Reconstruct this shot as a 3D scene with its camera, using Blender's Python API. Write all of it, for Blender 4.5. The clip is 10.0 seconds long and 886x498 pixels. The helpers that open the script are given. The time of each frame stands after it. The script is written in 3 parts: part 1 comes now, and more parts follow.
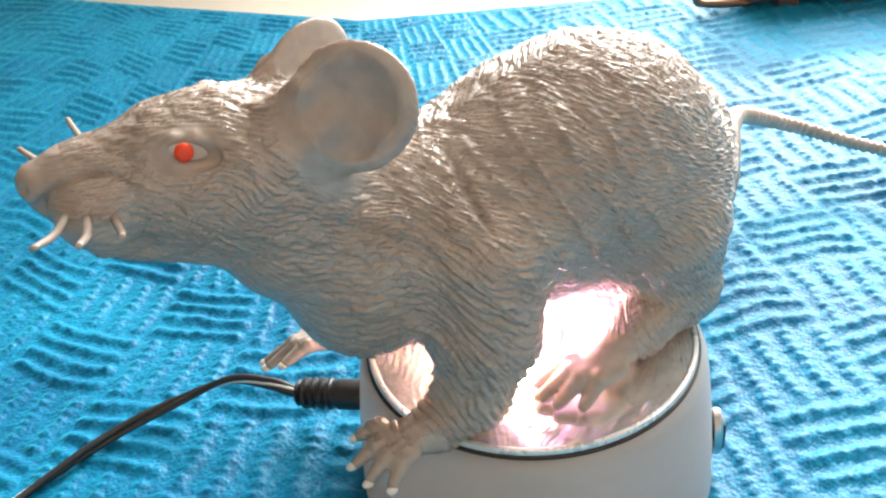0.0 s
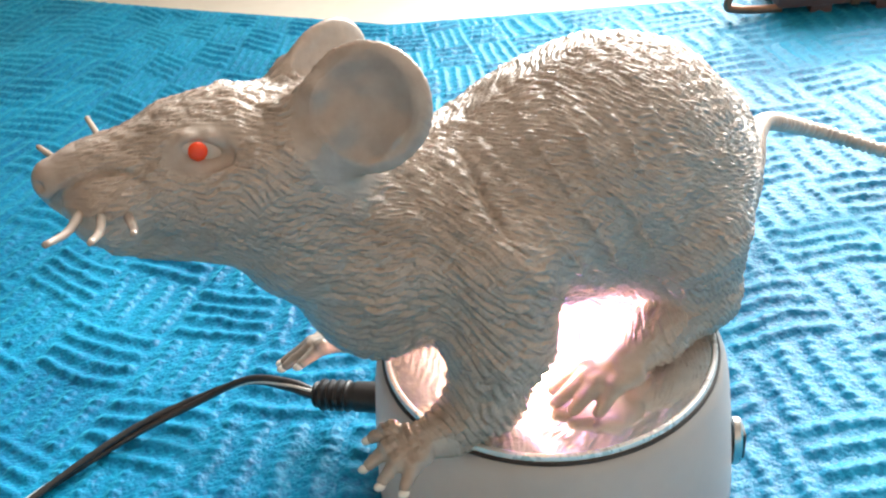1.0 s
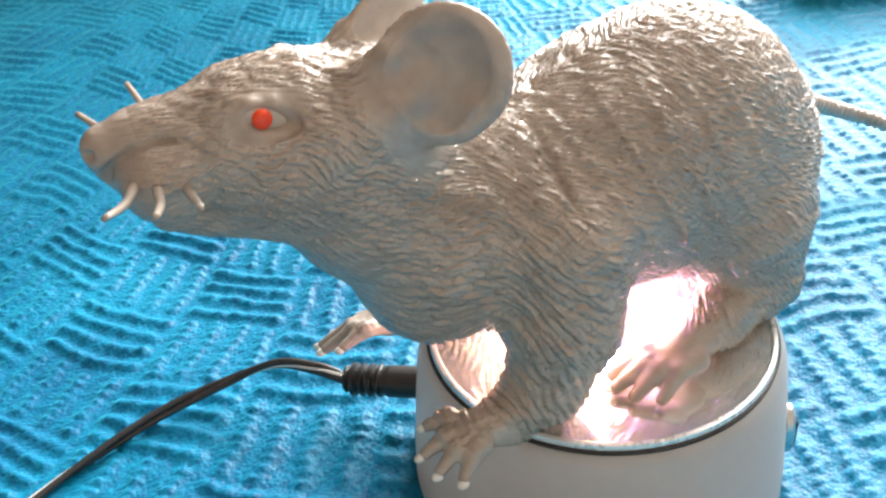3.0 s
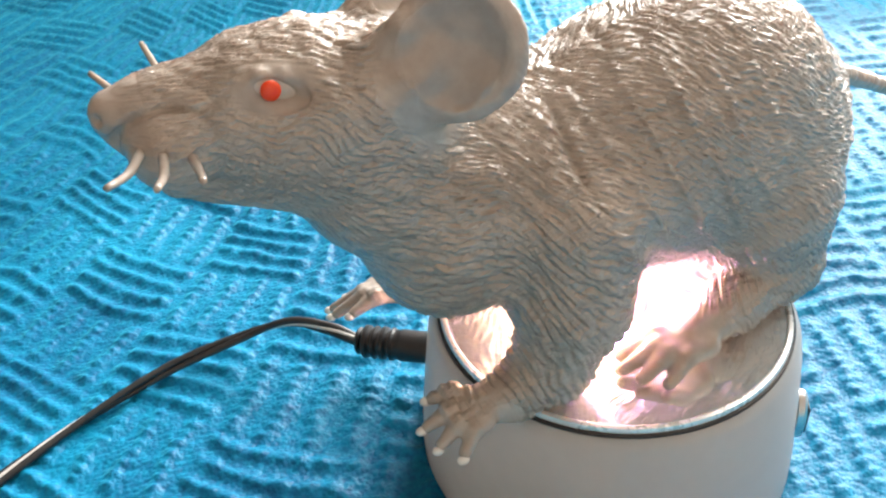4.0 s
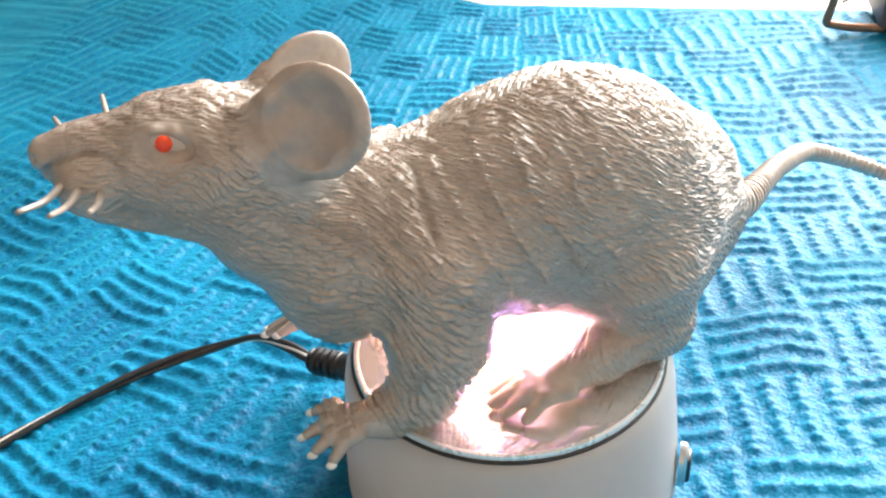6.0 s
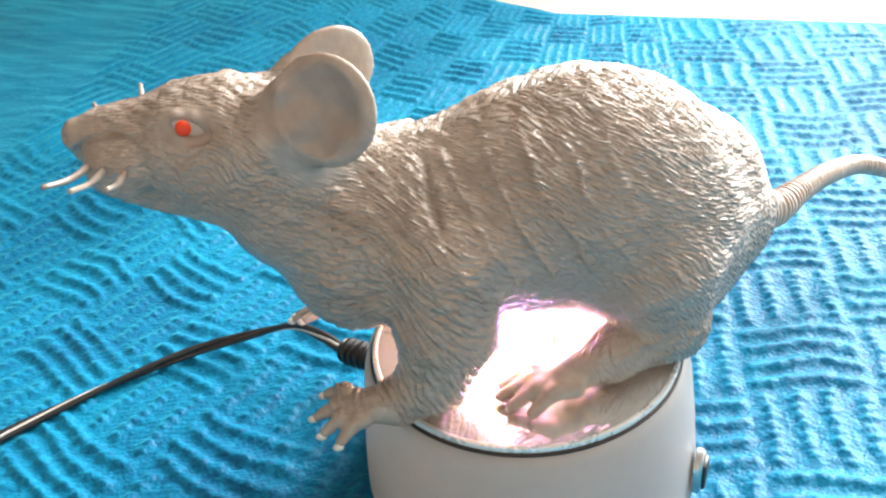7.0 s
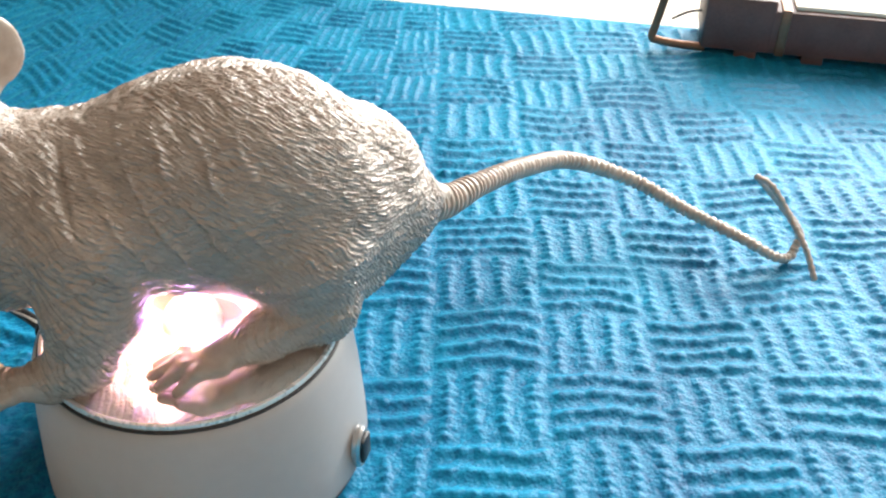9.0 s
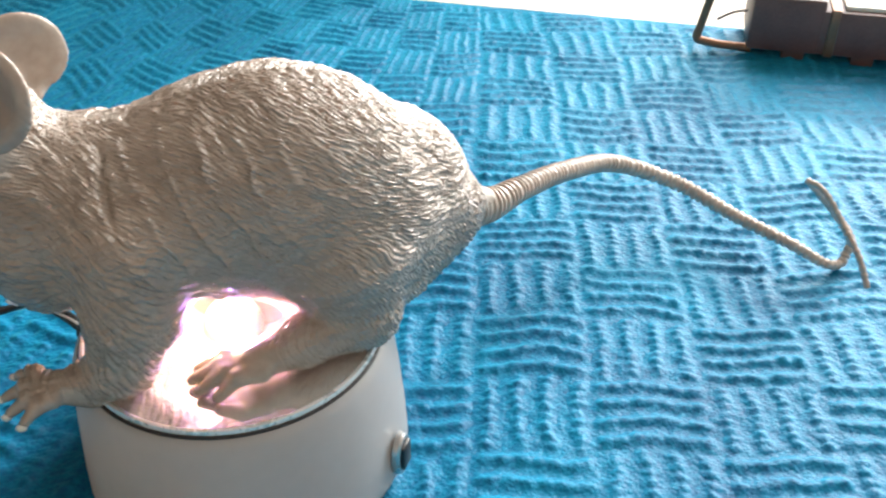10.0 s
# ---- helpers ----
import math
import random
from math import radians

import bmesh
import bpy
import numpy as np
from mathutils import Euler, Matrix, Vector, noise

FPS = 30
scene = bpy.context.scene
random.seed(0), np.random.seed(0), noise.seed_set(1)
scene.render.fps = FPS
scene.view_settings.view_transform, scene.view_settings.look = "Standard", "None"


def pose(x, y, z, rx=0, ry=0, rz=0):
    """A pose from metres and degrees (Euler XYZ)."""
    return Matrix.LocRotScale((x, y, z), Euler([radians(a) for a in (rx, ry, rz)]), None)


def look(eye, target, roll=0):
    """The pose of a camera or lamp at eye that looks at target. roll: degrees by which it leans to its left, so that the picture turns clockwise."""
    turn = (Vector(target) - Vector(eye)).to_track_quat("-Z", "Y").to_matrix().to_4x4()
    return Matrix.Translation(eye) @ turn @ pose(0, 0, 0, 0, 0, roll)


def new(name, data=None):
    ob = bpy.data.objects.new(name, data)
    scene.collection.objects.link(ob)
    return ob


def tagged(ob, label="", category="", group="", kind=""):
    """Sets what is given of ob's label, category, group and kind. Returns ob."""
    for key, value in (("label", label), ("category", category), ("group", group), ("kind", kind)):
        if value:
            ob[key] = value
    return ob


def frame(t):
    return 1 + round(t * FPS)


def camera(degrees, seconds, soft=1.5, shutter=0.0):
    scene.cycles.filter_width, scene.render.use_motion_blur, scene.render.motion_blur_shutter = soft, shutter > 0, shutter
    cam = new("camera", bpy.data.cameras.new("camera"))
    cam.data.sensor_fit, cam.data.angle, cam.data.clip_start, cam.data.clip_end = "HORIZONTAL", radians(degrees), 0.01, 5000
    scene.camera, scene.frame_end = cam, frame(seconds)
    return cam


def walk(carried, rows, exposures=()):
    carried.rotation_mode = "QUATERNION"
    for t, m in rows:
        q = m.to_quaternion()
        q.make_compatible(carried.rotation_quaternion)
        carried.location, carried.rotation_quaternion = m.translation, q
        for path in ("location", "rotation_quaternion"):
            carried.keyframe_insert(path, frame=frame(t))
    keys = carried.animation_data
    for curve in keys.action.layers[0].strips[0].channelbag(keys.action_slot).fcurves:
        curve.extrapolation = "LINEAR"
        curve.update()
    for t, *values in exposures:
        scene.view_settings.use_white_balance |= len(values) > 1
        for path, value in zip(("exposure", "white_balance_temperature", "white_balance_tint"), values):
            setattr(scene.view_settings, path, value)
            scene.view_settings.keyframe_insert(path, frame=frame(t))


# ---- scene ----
cam = camera(49.3, 10.0, soft=2.3, shutter=0.5)
PATH = [
    (0, (-0.0475, -0.2220, 0.2408), (-0.0254, -0.0156, 0.1015), -5.31),
    (0.5, (-0.0442, -0.2213, 0.2418), (-0.0266, -0.0147, 0.1021), -5.28),
    (1, (-0.0435, -0.2219, 0.2391), (-0.0291, -0.0135, 0.1016), -5.74),
    (1.5, (-0.0466, -0.2180, 0.2381), (-0.0325, -0.0097, 0.1007), -5.48),
    (2, (-0.0514, -0.2170, 0.2372), (-0.0363, -0.0080, 0.1009), -5.74),
    (2.5, (-0.0564, -0.2120, 0.2362), (-0.0401, -0.0046, 0.0977), -5.51),
    (3, (-0.0648, -0.2085, 0.2327), (-0.0435, -0.0037, 0.0908), -4.24),
    (3.2, (-0.0665, -0.2083, 0.2305), (-0.0445, -0.0044, 0.0874), -4.41),
    (4.3, (-0.0445, -0.2019, 0.2410), (-0.0437, -0.0053, 0.0865), -3.70),
    (4.5, (-0.0304, -0.2097, 0.2440), (-0.0389, -0.0079, 0.0967), -4.83),
    (5, (-0.0151, -0.2157, 0.2512), (-0.0291, -0.0119, 0.1070), -4.90),
    (5.5, (-0.0047, -0.2274, 0.2546), (-0.0203, -0.0230, 0.1115), -4.20),
    (6, (0.0074, -0.2339, 0.2576), (-0.0145, -0.0304, 0.1139), -4.09),
    (7.5, (0.0446, -0.2405, 0.2535), (-0.0061, -0.0383, 0.1155), -5.87),
    (8, (0.0628, -0.2412, 0.2550), (0.0190, -0.0390, 0.1147), -4.25),
    (8.5, (0.0847, -0.2411, 0.2587), (0.0654, -0.0372, 0.1155), 0.06),
    (9, (0.0982, -0.2411, 0.2651), (0.0864, -0.0387, 0.1188), 1.14),
    (9.5, (0.0982, -0.2385, 0.2647), (0.0849, -0.0368, 0.1176), 1.14),
    (10, (0.0952, -0.2361, 0.2629), (0.0743, -0.0344, 0.1167), 0.04),
]
walk(cam, [(t, look(eye, target, roll)) for t, eye, target, roll in PATH], [(0, 0.2), (3.2, 0.2), (6, 0.28), (8, 0.2), (9, -0.28), (10, -0.33)])

# ---- world and light ----
world = bpy.data.worlds.new("world")
scene.world = world
world.use_nodes = True
wn = world.node_tree.nodes
sky = wn.new("ShaderNodeTexSky")
sky.sky_type, sky.sun_disc = "NISHITA", False
sky.sun_elevation, sky.sun_rotation = radians(23), radians(32)
wn["Background"].inputs["Strength"].default_value = 0.12
world.node_tree.links.new(sky.outputs["Color"], wn["Background"].inputs["Color"])

sun = bpy.data.lights.new("sun", "SUN")
sun.energy, sun.angle, sun.color = 2.7, radians(4), (1.0, 0.98, 0.95)
new("sun", sun).matrix_world = look((0.62, 1.0, 0.5), (0, 0, 0))

# daylight that comes in by the window opening
day = bpy.data.lights.new("window_daylight", "AREA")
day.shape, day.size, day.size_y, day.energy, day.color = "RECTANGLE", 1.24, 1.36, 82, (0.98, 0.98, 0.95)
new("window_daylight", day).matrix_world = pose(0.80, 0.83, 0.83, -90, 0, 0)

# the lit diodes of the display base
for place, power, colour in (((-0.004, -0.003, 0.0655), 0.24, (1.0, 0.68, 0.42)), ((0.006, 0.004, 0.0652), 0.09, (1.0, 0.40, 0.42)), ((0.003, -0.006, 0.0652), 0.09, (0.45, 0.25, 1.0))):
    led = bpy.data.lights.new("diode_light", "POINT")
    led.energy, led.shadow_soft_size, led.color = power, 0.004, colour
    new("diode_light", led).location = place
# unseen lamp added inside the base; it shines through the shell
board = bpy.data.lights.new("shell_glow_light", "POINT")
board.energy, board.shadow_soft_size, board.color = 0.25, 0.01, (1.0, 0.72, 0.52)
new("shell_glow_light", board).location = (0.0, 0.0, 0.045)


# ---- materials ----
def material(name, colour, rough=0.5, metal=0.0, spec=0.5):
    m = bpy.data.materials.new(name)
    m.use_nodes = True
    b = m.node_tree.nodes["Principled BSDF"]
    b.inputs["Base Color"].default_value = (*colour, 1)
    b.inputs["Roughness"].default_value = rough
    b.inputs["Metallic"].default_value = metal
    b.inputs["Specular IOR Level"].default_value = spec
    return m, m.node_tree.nodes, m.node_tree.links, b


def varied(name, a, c, scale, rough=0.5, metal=0.0, spec=0.5, bump=0.0, bump_scale=200.0, bump_m=0.0005, stretch=(1, 1, 1), rough_to=None, lean=0.0):
    """A material that runs between two colours at two scales of noise, with a fine relief."""
    m, n, l, b = material(name, a, rough, metal, spec)
    co = n.new("ShaderNodeTexCoord")
    mp = n.new("ShaderNodeMapping")
    mp.inputs["Scale"].default_value = stretch
    turned = n.new("ShaderNodeVectorRotate")
    turned.rotation_type = "Y_AXIS"
    turned.inputs["Angle"].default_value = radians(lean)
    l.new(co.outputs["Object"], turned.inputs["Vector"])
    l.new(turned.outputs["Vector"], mp.inputs["Vector"])
    big, fine = n.new("ShaderNodeTexNoise"), n.new("ShaderNodeTexNoise")
    big.inputs["Scale"].default_value, fine.inputs["Scale"].default_value = scale, scale * 9
    big.inputs["Detail"].default_value, fine.inputs["Detail"].default_value = 4, 3
    mix = n.new("ShaderNodeMix")
    mix.data_type = "RGBA"
    mix.inputs["A"].default_value, mix.inputs["B"].default_value = (*a, 1), (*c, 1)
    add = n.new("ShaderNodeMath")
    add.operation = "MULTIPLY_ADD"
    add.inputs[1].default_value = 0.4
    for tex in (big, fine):
        l.new(mp.outputs["Vector"], tex.inputs["Vector"])
    l.new(fine.outputs["Fac"], add.inputs[0])
    half = n.new("ShaderNodeMath")
    half.operation = "MULTIPLY"
    half.inputs[1].default_value = 0.6
    l.new(big.outputs["Fac"], half.inputs[0])
    l.new(half.outputs[0], add.inputs[2])
    ramp = n.new("ShaderNodeMapRange")
    ramp.inputs["From Min"].default_value, ramp.inputs["From Max"].default_value = 0.33, 0.67
    l.new(add.outputs[0], ramp.inputs["Value"])
    l.new(ramp.outputs["Result"], mix.inputs["Factor"])
    l.new(mix.outputs["Result"], b.inputs["Base Color"])
    if rough_to is not None:
        rr = n.new("ShaderNodeMapRange")
        rr.inputs["To Min"].default_value, rr.inputs["To Max"].default_value = rough, rough_to
        l.new(ramp.outputs["Result"], rr.inputs["Value"])
        l.new(rr.outputs["Result"], b.inputs["Roughness"])
    if bump:
        bt, bp = n.new("ShaderNodeTexNoise"), n.new("ShaderNodeBump")
        bt.inputs["Scale"].default_value, bt.inputs["Detail"].default_value = bump_scale, 3
        bp.inputs["Strength"].default_value, bp.inputs["Distance"].default_value = bump, bump_m
        l.new(mp.outputs["Vector"], bt.inputs["Vector"])
        l.new(bt.outputs["Fac"], bp.inputs["Height"])
        l.new(bp.outputs["Normal"], b.inputs["Normal"])
    return m


def towel_material():
    m, n, l, b = material("blue_cotton", (0.0, 0.2, 0.4), 0.50, 0, 0.20)
    co = n.new("ShaderNodeTexCoord")
    weave = n.new("ShaderNodeTexVoronoi")
    weave.inputs["Scale"].default_value = 620
    blot, fine = n.new("ShaderNodeTexNoise"), n.new("ShaderNodeTexNoise")
    blot.inputs["Scale"].default_value, fine.inputs["Scale"].default_value = 14, 420
    blot.inputs["Detail"].default_value = 5
    for tex in (weave, blot, fine):
        l.new(co.outputs["Object"], tex.inputs["Vector"])
    mix = n.new("ShaderNodeMix")
    mix.data_type = "RGBA"
    mix.inputs["A"].default_value, mix.inputs["B"].default_value = (0.0005, 0.082, 0.205, 1), (0.001, 0.215, 0.395, 1)
    s1 = n.new("ShaderNodeMath")
    s1.operation = "MULTIPLY_ADD"
    s1.inputs[1].default_value = 0.5
    l.new(fine.outputs["Fac"], s1.inputs[0])
    s2 = n.new("ShaderNodeMath")
    s2.operation = "MULTIPLY"
    s2.inputs[1].default_value = 0.5
    l.new(blot.outputs["Fac"], s2.inputs[0])
    l.new(s2.outputs[0], s1.inputs[2])
    mr = n.new("ShaderNodeMapRange")
    mr.inputs["From Min"].default_value, mr.inputs["From Max"].default_value = 0.36, 0.64
    l.new(s1.outputs[0], mr.inputs["Value"])
    l.new(mr.outputs["Result"], mix.inputs["Factor"])
    l.new(mix.outputs["Result"], b.inputs["Base Color"])
    hs = n.new("ShaderNodeMath")
    hs.operation = "SUBTRACT"
    l.new(fine.outputs["Fac"], hs.inputs[0])
    l.new(weave.outputs["Distance"], hs.inputs[1])
    bp = n.new("ShaderNodeBump")
    bp.inputs["Strength"].default_value, bp.inputs["Distance"].default_value = 0.35, 0.0008
    l.new(hs.outputs[0], bp.inputs["Height"])
    l.new(bp.outputs["Normal"], b.inputs["Normal"])
    b.inputs["Sheen Weight"].default_value = 0.7
    b.inputs["Sheen Roughness"].default_value = 0.42
    b.inputs["Sheen Tint"].default_value = (0.10, 0.78, 1.0, 1)
    return m


M_TOWEL = towel_material()
M_FUR = varied("grey_white_rubber_fur", (0.31, 0.254, 0.214), (0.455, 0.387, 0.332), 30, 0.13, 0, 0.95, 1.0, 700, 0.0012, (0.22, 1, 1), 0.25, 24)
M_SKIN = varied("bare_grey_rubber", (0.32, 0.266, 0.228), (0.45, 0.386, 0.336), 30, 0.26, 0, 0.5, 0.3, 600, 0.0003)
for soft in (M_FUR, M_SKIN):
    sb = soft.node_tree.nodes["Principled BSDF"]
    sb.inputs["Subsurface Weight"].default_value = 0.15
    sb.inputs["Coat Weight"].default_value = 0.25
    sb.inputs["Coat Roughness"].default_value = 0.14
    sb.inputs["Subsurface Scale"].default_value = 0.003
    sb.inputs["Subsurface Radius"].default_value = (1.0, 0.6, 0.5)
M_EAR = varied("brownish_ear_rubber", (0.29, 0.238, 0.203), (0.38, 0.322, 0.28), 40, 0.34, 0, 0.5, 0.25, 500, 0.0003)
M_EYE = varied("pale_eye_paint", (0.50, 0.43, 0.37), (0.58, 0.51, 0.45), 60, 0.3)
M_PUPIL = varied("orange_red_paint", (0.85, 0.05, 0.015), (0.95, 0.09, 0.02), 300, 0.25)
M_CLAW = varied("pale_claw_paint", (0.7, 0.66, 0.6), (0.8, 0.76, 0.7), 200, 0.25)
M_BASE = varied("white_satin_plastic", (0.33, 0.35, 0.37), (0.385, 0.40, 0.415), 25, 0.32, 0, 0.5, 0.1, 900, 0.0001, rough_to=0.4)
M_RIM = varied("bright_chromed_ring", (0.74, 0.73, 0.71), (0.80, 0.79, 0.77), 80, 0.24, 0.45, rough_to=0.34)
M_SWITCH = varied("worn_chrome_plate", (0.5, 0.49, 0.48), (0.62, 0.61, 0.6), 200, 0.25, 0.9, rough_to=0.4)
M_MIRROR = varied("mirror_glass_top", (0.86, 0.85, 0.84), (0.9, 0.89, 0.88), 30, 0.025, 0.8, rough_to=0.07)
bt = M_BASE.node_tree.nodes["Principled BSDF"]
glow = M_BASE.node_tree.nodes.new("ShaderNodeBsdfTranslucent")
glow.inputs["Color"].default_value = (0.85, 0.8, 0.74, 1)
shell = M_BASE.node_tree.nodes.new("ShaderNodeMixShader")
shell.inputs["Fac"].default_value = 0.22
M_BASE.node_tree.links.new(bt.outputs["BSDF"], shell.inputs[1])
M_BASE.node_tree.links.new(glow.outputs["BSDF"], shell.inputs[2])
M_BASE.node_tree.links.new(shell.outputs["Shader"], M_BASE.node_tree.nodes["Material Output"].inputs["Surface"])
M_BLACK = varied("black_rubber", (0.012, 0.011, 0.012), (0.03, 0.027, 0.027), 120, 0.42, 0, 0.5, 0.2, 800, 0.0002)
M_WIRE = varied("pale_wire_stripe", (0.6, 0.58, 0.55), (0.7, 0.68, 0.66), 120, 0.4)
M_BROWN = varied("dark_brown_enamel", (0.085, 0.042, 0.040), (0.14, 0.072, 0.062), 60, 0.45, 0.0, 0.5, 0.2, 500, 0.0003)
M_COPPER = varied("brown_metal_bar", (0.16, 0.085, 0.055), (0.26, 0.14, 0.09), 90, 0.4, 0.6)
M_PALE = varied("pale_beige_top", (0.75, 0.68, 0.58), (0.82, 0.76, 0.66), 12, 0.35)
M_WALL = varied("beige_plaster", (0.44, 0.37, 0.315), (0.52, 0.445, 0.38), 5, 0.8, 0, 0.3, 0.2, 150, 0.0006)
M_FLOOR = varied("brown_wood_floor", (0.2, 0.12, 0.07), (0.32, 0.2, 0.12), 4, 0.5, stretch=(1, 6, 1))


def lamp_material(name, colour, strength):
    m, n, l, b = material(name, colour, 0.3)
    b.inputs["Emission Color"].default_value = (*colour, 1)
    b.inputs["Emission Strength"].default_value = strength
    return m


DIODES = [lamp_material("lit_" + name, colour, 7) for name, colour in (("pink_diode", (1.0, 0.45, 0.42)), ("violet_diode", (0.5, 0.3, 1.0)), ("amber_diode", (1.0, 0.6, 0.3)), ("white_diode", (1.0, 0.85, 0.75)))]
M_DOME, dn, dl, db = material("frosted_plastic_dome", (1.0, 0.86, 0.76), 0.18, 0, 0.5)
db.inputs["Transmission Weight"].default_value = 0.8
db.inputs["IOR"].default_value = 1.3


# ---- builders ----
def mesh_of(name, verts, faces, mats, slots=None, smooth=True):
    me = bpy.data.meshes.new(name)
    verts, faces = np.asarray(verts, np.float32), np.asarray(faces, np.int32)
    me.vertices.add(len(verts))
    me.vertices.foreach_set("co", verts.ravel())
    k = faces.shape[1]
    me.loops.add(faces.size)
    me.loops.foreach_set("vertex_index", faces.ravel())
    me.polygons.add(len(faces))
    me.polygons.foreach_set("loop_start", np.arange(0, faces.size, k, dtype=np.int32))
    for m in mats:
        me.materials.append(m)
    if slots is not None:
        me.polygons.foreach_set("material_index", np.asarray(slots, np.int32))
    me.polygons.foreach_set("use_smooth", np.full(len(faces), smooth))
    me.update(calc_edges=True)
    me.validate()
    return me


def part(name, bm, mat, parent=None, label="", smooth=True):
    """Links a bmesh as one mesh object, under a thing or a part if one is given."""
    me = bpy.data.meshes.new(name)
    bm.normal_update()
    bm.to_mesh(me)
    bm.free()
    me.materials.append(mat)
    if smooth:
        me.polygons.foreach_set("use_smooth", [True] * len(me.polygons))
        me.set_sharp_from_angle(angle=radians(38))
    ob = new(name, me)
    ob.parent = parent
    return tagged(ob, label)


def thing(name, place, label, category, group="", kind=""):
    ob = new(name)
    ob.location = place
    return tagged(ob, label, category, group, kind)


def lathe(profile, steps=96, close=True):
    """A turned body from (radius, z) pairs; closed: the last pair joins the first."""
    bm = bmesh.new()
    rings = []
    for r, z in profile:
        rings.append([bm.verts.new((r * math.cos(a), r * math.sin(a), z)) for a in np.linspace(0, 2 * math.pi, steps, endpoint=False)])
    n = len(rings)
    for i in range(n if close else n - 1):
        a, b = rings[i], rings[(i + 1) % n]
        for j in range(steps):
            bm.faces.new((a[j], a[(j + 1) % steps], b[(j + 1) % steps], b[j]))
    bmesh.ops.recalc_face_normals(bm, faces=bm.faces)
    return bm


def box(size, centre=(0, 0, 0), bevel=0.0, segments=2):
    bm = bmesh.new()
    bmesh.ops.create_cube(bm, size=1, matrix=Matrix.Translation(centre) @ Matrix.Diagonal((*size, 1)))
    if bevel:
        bmesh.ops.bevel(bm, geom=bm.edges, offset=bevel, segments=segments, affect="EDGES", profile=0.5)
    return bm


def glide(points, count):
    """Points on a smooth curve through the given ones."""
    p = np.asarray(points, float)
    q = np.vstack([2 * p[0] - p[1], p, 2 * p[-1] - p[-2]])
    out = []
    for t in np.linspace(0, len(p) - 1 - 1e-9, count):
        i, u = int(t), t - int(t)
        a, b, c, d = q[i : i + 4]
        out.append(0.5 * (2 * b + (c - a) * u + (2 * a - 5 * b + 4 * c - d) * u * u + (3 * b - a - 3 * c + d) * u**3))
    return np.array(out)


def tube(path, radii, sides=10):
    """Vertices and quads of a capped tube."""
    path = np.asarray(path, float)
    tang = np.gradient(path, axis=0)
    tang /= np.linalg.norm(tang, axis=1)[:, None]
    side = np.cross(tang[0], (0, 0, 1.0) if abs(tang[0][2]) < 0.9 else (1.0, 0, 0))
    verts, faces = [], []
    for i, (p, t, r) in enumerate(zip(path, tang, radii)):
        side = side - (side @ t) * t
        side /= np.linalg.norm(side)
        up = np.cross(t, side)
        for a in np.linspace(0, 2 * math.pi, sides, endpoint=False):
            verts.append(p + r * (math.cos(a) * side + math.sin(a) * up))
        if i:
            for j in range(sides):
                k = (j + 1) % sides
                faces.append((sides * (i - 1) + j, sides * (i - 1) + k, sides * i + k, sides * i + j))
    for end, first in ((0, 0), (len(path) - 1, sides * (len(path) - 1))):
        verts.append(path[end])
        c = len(verts) - 1
        for j in range(0, sides, 2):
            a, b, d = first + j, first + (j + 1) % sides, first + (j + 2) % sides
            faces.append((c, d, b, a) if end == 0 else (c, a, b, d))
    return np.array(verts), np.array(faces)


def to_bmesh(verts, faces):
    bm = bmesh.new()
    vs = [bm.verts.new(v) for v in verts]
    for f in faces:
        bm.faces.new([vs[i] for i in f])
    return bm


GRAIN = np.random.RandomState(7).rand(64, 64, 64).astype(np.float32)


def grain(p):
    """Smooth noise from 0 to 1 at an array of places, in cells of one unit."""
    i = np.floor(p).astype(int)
    f = (p - i).astype(np.float32)
    f = f * f * (3 - 2 * f)
    out = 0
    for c in ((x, y, z) for x in (0, 1) for y in (0, 1) for z in (0, 1)):
        w = 1
        for k in range(3):
            w = w * (f[..., k] if c[k] else 1 - f[..., k])
        out = out + w * GRAIN[(i[..., 0] + c[0]) % 64, (i[..., 1] + c[1]) % 64, (i[..., 2] + c[2]) % 64]
    return out


# ---- the room ----
def slab(name, size, centre, mat, label, category):
    return tagged(part(name, box(size, centre), mat, None, "", False), label, category, kind="structure")


# unseen walls and ceiling, added; wall distance and tone set the bounced fill
slab("floor", (3.8, 2.52, 0.1), (0, -0.34, -0.83), M_FLOOR, "brown wooden floor of the room", "floor")
slab("ceiling", (3.8, 2.52, 0.1), (0, -0.34, 1.80), M_WALL, "unseen beige plastered ceiling added to close the room", "ceiling")
slab("wall_south", (3.5, 0.15, 2.6), (0, -1.5, 0.48), M_WALL, "unseen beige plastered wall added for bounced fill", "wall")
slab("wall_west", (0.15, 2.47, 2.6), (-1.825, -0.34, 0.48), M_WALL, "unseen beige plastered wall added for bounced fill", "wall")
slab("wall_east", (0.15, 2.47, 2.6), (1.825, -0.34, 0.48), M_WALL, "unseen beige plastered wall added for bounced fill", "wall")
# unseen north wall, added; the window opening through it shapes the daylight
bmw = bmesh.new()
for size, centre in (((1.92, 0.15, 2.6), (-0.79, 0.82, 0.48)), ((0.32, 0.15, 2.6), (1.59, 0.82, 0.48)), ((1.26, 0.15, 0.95), (0.80, 0.82, -0.345)), ((1.26, 0.15, 0.25), (0.80, 0.82, 1.655))):
    bmesh.ops.create_cube(bmw, size=1, matrix=Matrix.Translation(centre) @ Matrix.Diagonal((*size, 1)))
tagged(part("wall_north", bmw, M_WALL, None, "", False), "unseen beige wall added with a window opening that shapes the daylight", "wall", kind="structure")

